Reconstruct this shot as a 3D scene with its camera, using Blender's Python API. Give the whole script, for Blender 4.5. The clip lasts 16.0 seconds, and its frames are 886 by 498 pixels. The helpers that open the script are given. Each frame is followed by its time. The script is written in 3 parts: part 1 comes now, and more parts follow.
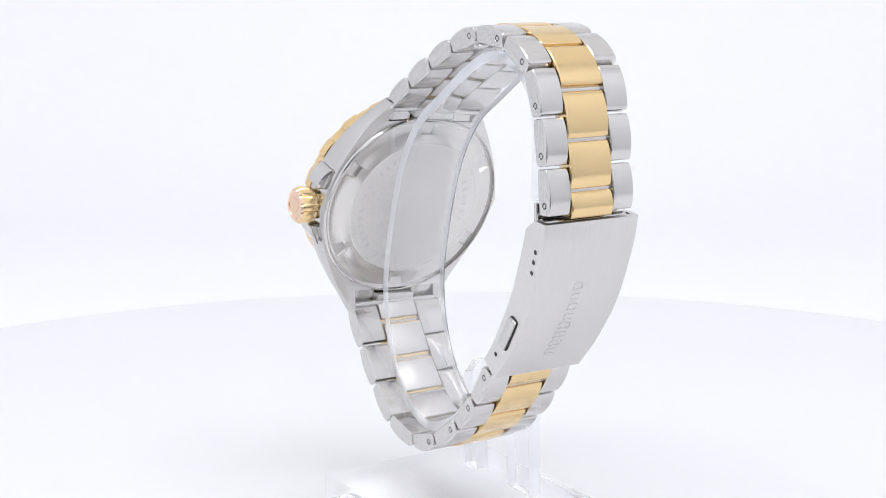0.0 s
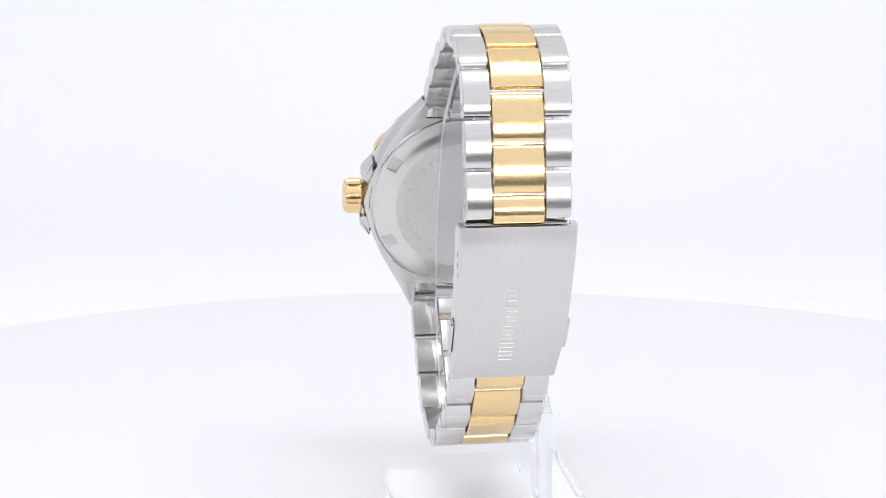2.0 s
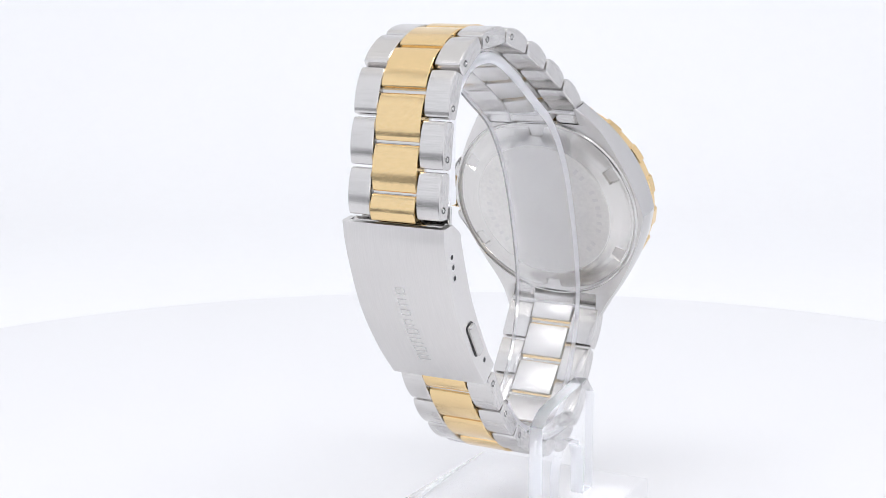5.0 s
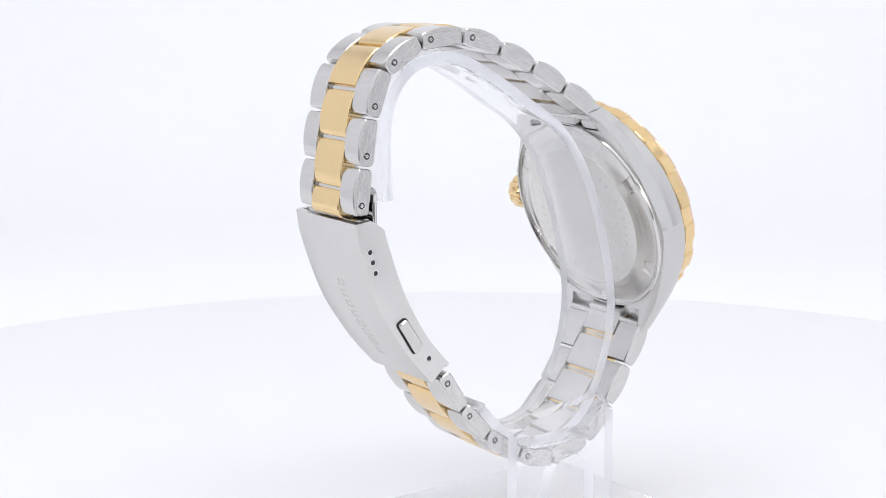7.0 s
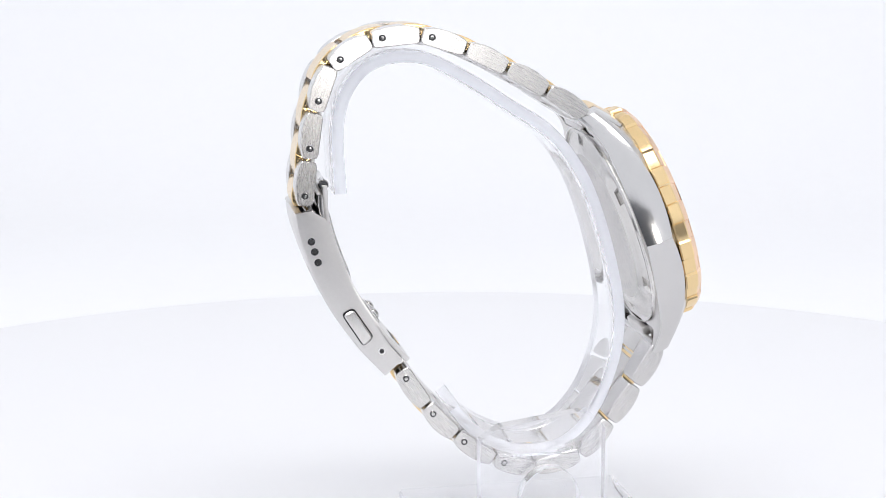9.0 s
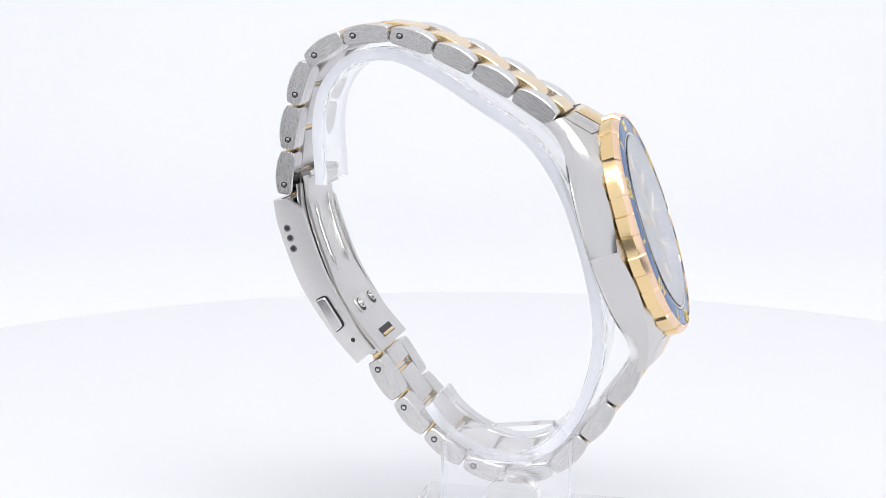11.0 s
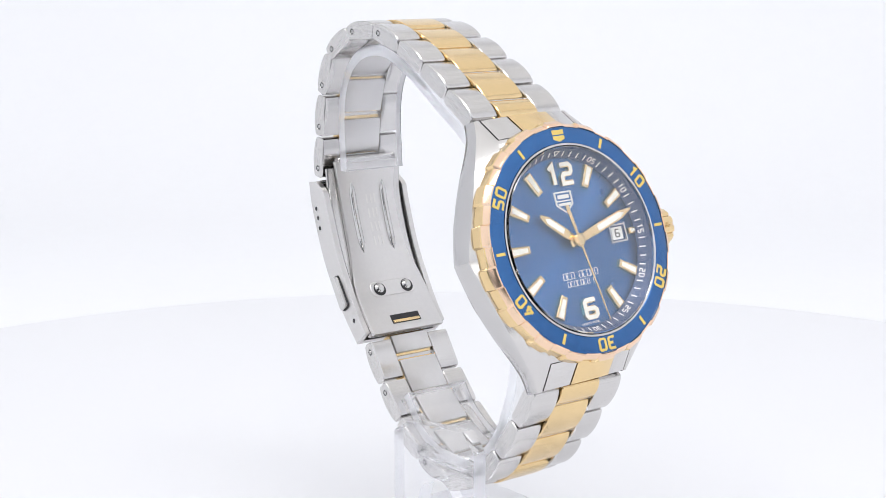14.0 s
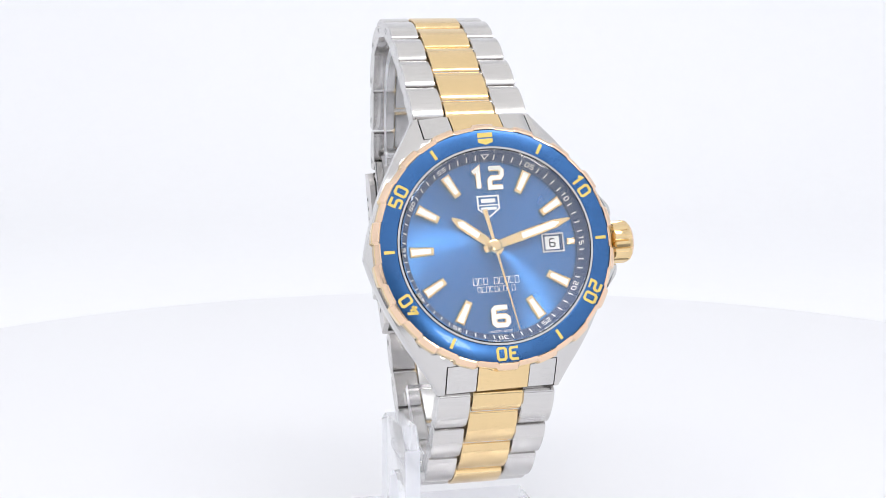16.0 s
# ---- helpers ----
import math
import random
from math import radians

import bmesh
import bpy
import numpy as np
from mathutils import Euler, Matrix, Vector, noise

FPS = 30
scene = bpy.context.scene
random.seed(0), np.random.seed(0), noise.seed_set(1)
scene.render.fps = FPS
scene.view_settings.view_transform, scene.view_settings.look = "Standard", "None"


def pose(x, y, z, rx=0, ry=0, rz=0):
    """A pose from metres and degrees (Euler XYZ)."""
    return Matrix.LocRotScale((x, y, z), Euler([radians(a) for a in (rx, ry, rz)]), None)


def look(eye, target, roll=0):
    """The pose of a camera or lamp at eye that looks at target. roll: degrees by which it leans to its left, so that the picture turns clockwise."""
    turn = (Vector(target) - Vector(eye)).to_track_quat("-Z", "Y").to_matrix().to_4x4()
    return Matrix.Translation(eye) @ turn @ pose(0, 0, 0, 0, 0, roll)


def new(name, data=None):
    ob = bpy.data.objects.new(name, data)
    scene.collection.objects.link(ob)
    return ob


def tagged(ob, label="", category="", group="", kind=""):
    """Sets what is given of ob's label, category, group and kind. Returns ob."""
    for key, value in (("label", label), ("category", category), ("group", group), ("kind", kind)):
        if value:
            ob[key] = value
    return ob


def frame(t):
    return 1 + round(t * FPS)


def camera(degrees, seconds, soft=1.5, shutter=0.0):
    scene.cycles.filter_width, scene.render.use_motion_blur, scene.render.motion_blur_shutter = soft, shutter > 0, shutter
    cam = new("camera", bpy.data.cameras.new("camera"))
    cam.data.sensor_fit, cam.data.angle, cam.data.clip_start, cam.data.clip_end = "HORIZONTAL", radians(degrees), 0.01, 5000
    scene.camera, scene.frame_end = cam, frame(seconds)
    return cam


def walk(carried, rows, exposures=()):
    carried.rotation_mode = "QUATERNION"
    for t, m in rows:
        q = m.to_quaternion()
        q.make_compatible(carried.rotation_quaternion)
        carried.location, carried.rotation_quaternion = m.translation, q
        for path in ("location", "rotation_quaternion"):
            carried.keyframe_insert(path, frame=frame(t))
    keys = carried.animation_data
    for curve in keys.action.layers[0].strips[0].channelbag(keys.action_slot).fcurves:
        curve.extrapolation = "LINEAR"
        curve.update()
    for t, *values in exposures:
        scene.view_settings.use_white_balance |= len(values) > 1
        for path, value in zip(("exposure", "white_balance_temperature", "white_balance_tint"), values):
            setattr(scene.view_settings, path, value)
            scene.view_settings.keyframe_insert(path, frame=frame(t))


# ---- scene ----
# ---------------------------------------------------------------- camera
# Lengths of the watch are written in millimetres and scaled by MM.
MM = 0.001
cam = camera(32.408, 16.0, soft=0.6)
EYE = (0.0, -0.2765, 0.10975)
YAW, PITCH = radians(-0.934), radians(-10.934)
AIM = (EYE[0] + math.sin(YAW) * math.cos(PITCH), EYE[1] + math.cos(YAW) * math.cos(PITCH), EYE[2] + math.sin(PITCH))
walk(cam, [(0.0, look(EYE, AIM, -0.096)), (16.0, look(EYE, AIM, -0.096))], exposures=[(0.0, 0.0), (16.0, 0.0)])

# turn of the table in degrees, second by second
TURN = [(0.0, 212.78), (1.0, 200.61), (2.0, 188.41), (3.0, 176.18), (4.0, 163.92), (5.2, 149.15), (6.5, 133.09), (7.5, 120.71),
        (8.5, 108.23), (9.2, 99.44), (10.25, 86.15), (11.5, 70.28), (12.5, 57.55), (13.5, 44.82), (14.5, 32.17), (15.5, 19.6), (16.0, 13.34)]

# ---------------------------------------------------------------- light
world = bpy.data.worlds.new("room")
scene.world = world
world.use_nodes = True
wn = world.node_tree.nodes
wn["Background"].inputs[0].default_value = (0.885, 0.904, 0.962, 1)
wn["Background"].inputs[1].default_value = 1.14


def softbox(name, eye, target, sx, sy, watts, color=(1, 1, 1)):
    data = bpy.data.lights.new(name, "AREA")
    data.shape, data.size, data.size_y, data.energy, data.color = "RECTANGLE", sx, sy, watts, color
    ob = new(name, data)
    ob.matrix_world = look(eye, target)
    return ob


softbox("led_panel", (0, 0.20, 0.74), (0, 0.2001, 0), 1.15, 0.95, 2.3, (1.0, 0.992, 0.985))
# unseen strip added at the front to brighten dial, front faces and backdrop
softbox("front_fill", (0, -0.26, 0.70), (0, 0.25, 0.05), 0.90, 0.16, 3.0, (1.0, 0.992, 0.985))
softbox("camera_lamp", (0.10, -0.35, 0.105), (0, 0, 0.06), 0.04, 0.04, 0.11, (1.0, 0.97, 0.93))


# ---------------------------------------------------------------- materials
def material(name, color, rough=0.5, metal=0.0, grain=(), spread=0.0, rough_spread=0.0, bump=0.0, scale=400.0, **extra):
    """A node material: noise at two scales varies colour, roughness and relief; grain stretches the fine noise."""
    m = bpy.data.materials.new(name)
    m.use_nodes = True
    nt = m.node_tree
    b = nt.nodes["Principled BSDF"]
    b.inputs["Base Color"].default_value = (*color, 1)
    b.inputs["Roughness"].default_value = rough
    b.inputs["Metallic"].default_value = metal
    for k, v in extra.items():
        b.inputs[k.replace("_", " ")].default_value = v
    co = nt.nodes.new("ShaderNodeTexCoord")
    mp = nt.nodes.new("ShaderNodeMapping")
    mp.inputs["Scale"].default_value = grain or (1, 1, 1)
    nt.links.new(co.outputs["Object"], mp.inputs["Vector"])
    fine = nt.nodes.new("ShaderNodeTexNoise")
    fine.inputs["Scale"].default_value, fine.inputs["Detail"].default_value = scale, 4
    nt.links.new(mp.outputs[0], fine.inputs["Vector"])
    wide = nt.nodes.new("ShaderNodeTexNoise")
    wide.inputs["Scale"].default_value, wide.inputs["Detail"].default_value = 130, 3
    nt.links.new(co.outputs["Object"], wide.inputs["Vector"])
    both = nt.nodes.new("ShaderNodeMath")
    both.operation = "MULTIPLY_ADD"
    both.inputs[1].default_value = 0.2 if grain else 0.5
    nt.links.new(wide.outputs["Fac"], both.inputs[0])
    half = nt.nodes.new("ShaderNodeMath")
    half.operation = "MULTIPLY"
    half.inputs[1].default_value = 0.8 if grain else 0.5
    nt.links.new(fine.outputs["Fac"], half.inputs[0])
    nt.links.new(half.outputs[0], both.inputs[2])
    if spread:
        r = nt.nodes.new("ShaderNodeMapRange")
        r.inputs["From Min"].default_value, r.inputs["From Max"].default_value = 0.3, 0.7
        r.inputs["To Min"].default_value, r.inputs["To Max"].default_value = 1 - spread, 1 + spread
        nt.links.new(both.outputs[0], r.inputs["Value"])
        c = nt.nodes.new("ShaderNodeVectorMath")
        c.operation = "SCALE"
        c.inputs[0].default_value = color
        nt.links.new(r.outputs[0], c.inputs["Scale"])
        nt.links.new(c.outputs[0], b.inputs["Base Color"])
    if rough_spread:
        r = nt.nodes.new("ShaderNodeMapRange")
        r.inputs["From Min"].default_value, r.inputs["From Max"].default_value = 0.3, 0.7
        r.inputs["To Min"].default_value, r.inputs["To Max"].default_value = max(rough - rough_spread, 0.02), rough + rough_spread
        nt.links.new(both.outputs[0], r.inputs["Value"])
        nt.links.new(r.outputs[0], b.inputs["Roughness"])
    if bump:
        bp = nt.nodes.new("ShaderNodeBump")
        bp.inputs["Strength"].default_value, bp.inputs["Distance"].default_value = bump, 0.00002
        nt.links.new(fine.outputs["Fac"], bp.inputs["Height"])
        nt.links.new(bp.outputs[0], b.inputs["Normal"])
    return m


STEEL = (0.66, 0.645, 0.635)
GOLD = (0.84, 0.63, 0.345)
brushed = material("brushed_steel", STEEL, 0.21, 1, grain=(0.05, 1, 1), spread=0.06, rough_spread=0.04, bump=0.12, scale=4500)
brushed_side = material("brushed_link_side", STEEL, 0.27, 1, grain=(1, 0.06, 1), spread=0.03, rough_spread=0.025, bump=0.02, scale=9000)
cover_steel = material("clasp_brushed_steel", STEEL, 0.30, 1, grain=(1, 0.05, 0.05), spread=0.035, rough_spread=0.02, bump=0.03, scale=6500)
flank_steel = material("case_brushed_steel", STEEL, 0.27, 1, grain=(1, 0.06, 1), spread=0.012, scale=3000)
satin = material("satin_steel", (0.71, 0.695, 0.685), 0.36, 1, spread=0.03, rough_spread=0.03, scale=1500)
polished = material("polished_steel", (0.64, 0.63, 0.62), 0.10, 1, spread=0.02, rough_spread=0.04)
flank_polish = material("polished_flank_steel", (0.60, 0.59, 0.585), 0.14, 1, spread=0.02, rough_spread=0.04)
frosted = material("frosted_steel", (0.78, 0.765, 0.745), 0.5, 1, spread=0.07, rough_spread=0.03, scale=1500)
turned = material("turned_steel", (0.70, 0.685, 0.665), 0.24, 1, spread=0.03, rough_spread=0.04, Anisotropic=0.8)
gold = material("polished_gold", GOLD, 0.17, 1, grain=(0.35, 1, 1), spread=0.04, rough_spread=0.08, bump=0.3, scale=3500)
# lit copy of the gold: pink tint of bright front reflections in its colour
lit_gold = material("lit_front_gold", (0.90, 0.66, 0.48), 0.22, 1, spread=0.03, rough_spread=0.05)
plain_gold = material("bright_gold", GOLD, 0.17, 1, spread=0.03, rough_spread=0.05)
# near-black: painted shade of holes and gaps, and the date digit
dark = material("hole_shade_and_digit", (0.02, 0.02, 0.022), 0.5, spread=0.2)
insert_blue = material("blue_bezel_insert", (0.040, 0.14, 0.36), 0.28, 0.8, spread=0.06, rough_spread=0.05, bump=0.1, scale=8000, Coat_Weight=0.3)
ring_blue = material("blue_chapter_ring", (0.012, 0.045, 0.14), 0.38, 0.2, spread=0.06, rough_spread=0.05)
yellow = material("yellow_paint", (0.80, 0.60, 0.16), 0.38, 0.3, spread=0.05, rough_spread=0.05)
white = material("white_print", (0.82, 0.82, 0.80), 0.5, spread=0.03)
lume = material("pale_lume", (0.86, 0.85, 0.78), 0.55, spread=0.04, rough_spread=0.05)
cloth = material("white_sheet", (0.875, 0.882, 0.905), 0.75, spread=0.008, rough_spread=0.05, bump=0.2, scale=900)
table_white = material("white_table", (0.765, 0.77, 0.795), 0.42, spread=0.008, rough_spread=0.05)
ceiling_grey = material("dimmed_tent_top", (0.30, 0.30, 0.31), 0.55, spread=0.05, rough_spread=0.05)
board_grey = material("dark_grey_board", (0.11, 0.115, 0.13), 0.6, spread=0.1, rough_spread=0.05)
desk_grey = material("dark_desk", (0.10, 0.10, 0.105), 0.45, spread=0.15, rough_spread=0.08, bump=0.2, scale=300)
acrylic = material("clear_acrylic", (0.985, 0.988, 1.0), 0.04, 0, rough_spread=0.015, Transmission_Weight=0.92, IOR=1.09)
sawn_edge = material("frosted_acrylic_edge", (0.95, 0.96, 1.0), 0.4, 0, spread=0.02, rough_spread=0.1, Transmission_Weight=0.72, IOR=1.09)
glass = material("crystal", (1, 1, 1), 0.0, 0, rough_spread=0.004, Transmission_Weight=1.0, IOR=1.72)
dial_blue = material("sunray_blue_dial", (0.034, 0.150, 0.39), 0.30, 0.9, spread=0.04, rough_spread=0.03, Anisotropic=0.95)
for m in (dial_blue, turned):
    tg = m.node_tree.nodes.new("ShaderNodeTangent")
    tg.direction_type, tg.axis = "RADIAL", "Z"
    m.node_tree.links.new(tg.outputs[0], m.node_tree.nodes["Principled BSDF"].inputs["Tangent"])


# fine curved scratches in the worn gold plating
nt = gold.node_tree
co = nt.nodes.new("ShaderNodeTexCoord")
lines = nt.nodes.new("ShaderNodeTexWave")
lines.wave_type, lines.bands_direction = "BANDS", "DIAGONAL"
for key, value in (("Scale", 420.0), ("Distortion", 5.0), ("Detail", 3.0), ("Detail Scale", 1.4)):
    lines.inputs[key].default_value = value
nt.links.new(co.outputs["Object"], lines.inputs["Vector"])
thin = nt.nodes.new("ShaderNodeMapRange")
thin.inputs["From Min"].default_value, thin.inputs["From Max"].default_value = 0.9, 1.0
nt.links.new(lines.outputs["Fac"], thin.inputs["Value"])
cut = nt.nodes.new("ShaderNodeBump")
cut.invert = True
cut.inputs["Strength"].default_value, cut.inputs["Distance"].default_value = 0.14, 0.00002
nt.links.new(thin.outputs[0], cut.inputs["Height"])
under = [n for n in nt.nodes if n.type == "BUMP" and n != cut][0]
nt.links.new(under.outputs[0], cut.inputs["Normal"])
nt.links.new(cut.outputs[0], nt.nodes["Principled BSDF"].inputs["Normal"])


# ---------------------------------------------------------------- mesh helpers
def finish(bm, angle=32.0):
    bmesh.ops.remove_doubles(bm, verts=bm.verts, dist=1e-5)
    bmesh.ops.recalc_face_normals(bm, faces=bm.faces)
    me = bpy.data.meshes.new("mesh")
    bm.to_mesh(me)
    bm.free()
    me.transform(Matrix.Scale(MM, 4))
    me.polygons.foreach_set("use_smooth", [True] * len(me.polygons))
    me.set_sharp_from_angle(angle=radians(angle))
    return me


def part(name, bm, mat, parent, label="", m=None, angle=32.0):
    """A bmesh (or a ready mesh) as one mesh object under a thing or a part. m: pose in the thing's space, in millimetres."""
    me = bm if isinstance(bm, bpy.types.Mesh) else finish(bm, angle)
    if not me.materials:
        me.materials.append(mat)
    ob = new(name, me)
    if m is not None:
        m = m.copy()
        m.translation *= MM
        # a sub-part's pose is given in the thing's space too
        up, chain = parent, Matrix()
        while up is not None and up.type == "MESH":
            chain = up.matrix_basis @ chain
            up = up.parent
        m = chain.inverted() @ m
        ob.matrix_basis = m
    ob.parent = parent
    if label:
        tagged(ob, label)
    return ob


def loft(bm, rings, closed=True, caps=True):
    rows = [[bm.verts.new(p) for p in ring] for ring in rings]
    n = len(rows[0])
    for a, b in zip(rows, rows[1:]):
        for i in range(n if closed else n - 1):
            j = (i + 1) % n
            bm.faces.new((a[i], a[j], b[j], b[i]))
    if caps:
        bm.faces.new(rows[0][::-1])
        bm.faces.new(rows[-1])
    return rows


def box(bm, x0, x1, y0, y1, z0, z1, bevel=0.0, segments=2):
    r = bmesh.ops.create_cube(bm, size=1)
    for v in r["verts"]:
        v.co = Vector((x0 + (v.co.x + 0.5) * (x1 - x0), y0 + (v.co.y + 0.5) * (y1 - y0), z0 + (v.co.z + 0.5) * (z1 - z0)))
    if bevel:
        es = {e for v in r["verts"] for e in v.link_edges}
        bmesh.ops.bevel(bm, geom=list(es), offset=bevel, segments=segments, affect="EDGES", profile=0.5)
    return bm


def rounded(pts, radii, steps=4):
    """A closed polygon with rounded corners."""
    out = []
    n = len(pts)
    for i in range(n):
        p, a, b = Vector(pts[i]), Vector(pts[i - 1]), Vector(pts[(i + 1) % n])
        r = radii[i] if hasattr(radii, "__len__") else radii
        d0, d1 = (a - p).normalized(), (b - p).normalized()
        cut = min(r, (a - p).length * 0.49, (b - p).length * 0.49)
        for k in range(steps + 1):
            t = k / steps
            q = (p + d0 * cut) * (1 - t) ** 2 + p * 2 * t * (1 - t) + (p + d1 * cut) * t ** 2
            out.append((q.x, q.y))
    return out


def inset(profile, d):
    """The profile drawn in by d along its corner normals."""
    n = len(profile)
    area = sum(profile[i][0] * profile[(i + 1) % n][1] - profile[(i + 1) % n][0] * profile[i][1] for i in range(n))
    sgn = 1 if area > 0 else -1
    out = []
    for i in range(n):
        p, a, b = Vector(profile[i]), Vector(profile[i - 1]), Vector(profile[(i + 1) % n])
        t = (b - a).normalized()
        out.append((p.x - t.y * sgn * d, p.y + t.x * sgn * d))
    return out


def extrude(bm, profile, h0, h1, chamfer=0.0, put=lambda a, b, h: (a, b, h)):
    """A prism over a profile, its rims chamfered; put() turns profile and height into a point."""
    rings = []
    if chamfer:
        small = inset(profile, chamfer)
        rings = [(small, h0), (profile, h0 + chamfer), (profile, h1 - chamfer), (small, h1)]
    else:
        rings = [(profile, h0), (profile, h1)]
    loft(bm, [[put(a, b, h) for a, b in ring] for ring, h in rings])
    return bm


def lathe(bm, profile, steps=96, radius=lambda r, a: r, closed=False):
    """Turns (r, n) pairs about the local Z axis."""
    rings = []
    for k in range(steps):
        a = 2 * math.pi * k / steps
        rings.append([bm.verts.new((radius(r, a) * math.sin(a), radius(r, a) * math.cos(a), z)) for r, z in profile])
    n = len(profile)
    for k in range(steps):
        p, q = rings[k], rings[(k + 1) % steps]
        for i in range(n if closed else n - 1):
            j = (i + 1) % n
            if profile[i][0] < 1e-6 and profile[j][0] < 1e-6:
                continue
            bm.faces.new((p[i], p[j], q[j], q[i]))
    return bm


def stroke(bm, pts, width, z0, z1, closed=False):
    """A mitred ribbon of that width along a line of points, raised from z0 to z1."""
    P = [Vector(p) for p in pts]
    n = len(P)
    L, R = [], []
    for i in range(n):
        a = P[i - 1] if (closed or i > 0) else None
        b = P[(i + 1) % n] if (closed or i < n - 1) else None
        d0 = (P[i] - a).normalized() if a is not None else (b - P[i]).normalized()
        d1 = (b - P[i]).normalized() if b is not None else d0
        nrm = Vector((-(d0 + d1).y, (d0 + d1).x))
        nrm.normalize()
        k = width / 2 / max(0.45, nrm.dot(Vector((-d0.y, d0.x))))
        L.append(P[i] + nrm * k)
        R.append(P[i] - nrm * k)
    rings = [[(*l, z0), (*l, z1), (*r, z1), (*r, z0)] for l, r in zip(L, R)]
    if closed:
        rings.append(rings[0])
    loft(bm, rings, caps=not closed)
    return bm


C = 0.18
ZERO = [(C, 0), (1 - C, 0), (1, C), (1, 1.3 - C), (1 - C, 1.3), (C, 1.3), (0, 1.3 - C), (0, C)]
DIGITS = {"0": [(ZERO, True)], "1": [([(0.2, 1.05), (0.6, 1.3), (0.6, 0)], False)],
          "2": [([(0, 1.3), (1 - C, 1.3), (1, 1.3 - C), (1, 0.65 + C), (1 - C, 0.65), (C, 0.65), (0, 0.65 - C), (0, 0), (1, 0)], False)],
          "3": [([(0, 1.3), (1 - C, 1.3), (1, 1.3 - C), (1, C), (1 - C, 0), (0, 0)], False), ([(0.3, 0.65), (0.9, 0.65)], False)],
          "4": [([(0.74, 0), (0.74, 0.85)], False), ([(0.68, 1.3), (0.08, 0.36)], False), ([(-0.1, 0.36), (1.1, 0.36)], False)],
          "5": [([(1, 1.3), (0, 1.3), (0, 0.65), (1 - C, 0.65), (1, 0.65 - C), (1, C), (1 - C, 0), (0, 0)], False)],
          "6": [([(1, 1.3), (C, 1.3), (0, 1.3 - C), (0, C), (C, 0), (1 - C, 0), (1, C), (1, 0.65 - C), (1 - C, 0.65), (0.05, 0.65)], False)]}


def number(bm, text, x, y, turn, w, h, gap, thick, z0, z1):
    """Digits of that width and height about (x, y), turned clockwise by turn (radians)."""
    total = len(text) * w + (len(text) - 1) * gap
    cs, sn = math.cos(turn), math.sin(turn)
    for k, ch in enumerate(text):
        for line, closed in DIGITS[ch]:
            pts = []
            for a, b in line:
                px = -total / 2 + k * (w + gap) + thick / 2 + a * (w - thick)
                py = -h / 2 + thick / 2 + b / 1.3 * (h - thick)
                pts.append((x + px * cs + py * sn, y - px * sn + py * cs))
            stroke(bm, pts, thick, z0, z1, closed)
    return bm


def curve_through(pts, steps=6):
    """Catmull-Rom through 2D points."""
    P = [Vector(p) for p in pts]
    P = [2 * P[0] - P[1]] + P + [2 * P[-1] - P[-2]]
    out = []
    for i in range(1, len(P) - 2):
        for k in range(steps):
            t = k / steps
            a, b, c, d = P[i - 1:i + 3]
            out.append(0.5 * (2 * b + (c - a) * t + (2 * a - 5 * b + 4 * c - d) * t * t + (3 * b - a - 3 * c + d) * t ** 3))
    out.append(P[-2])
    return out


def sides(path):
    """Unit tangents and left-hand normals of a 2D path."""
    T = []
    for i in range(len(path)):
        T.append((path[min(i + 1, len(path) - 1)] - path[max(i - 1, 0)]).normalized())
    return T, [Vector((-t.y, t.x)) for t in T]


def arc_fraction(path, f):
    """Point, tangent and normal at a fraction of the path's length."""
    lens = [0.0]
    for a, b in zip(path, path[1:]):
        lens.append(lens[-1] + (b - a).length)
    s = f * lens[-1]
    for i in range(len(path) - 1):
        if s <= lens[i + 1] or i == len(path) - 2:
            k = (s - lens[i]) / (lens[i + 1] - lens[i])
            t = (path[i + 1] - path[i]).normalized()
            return path[i].lerp(path[i + 1], k), t, Vector((-t.y, t.x))


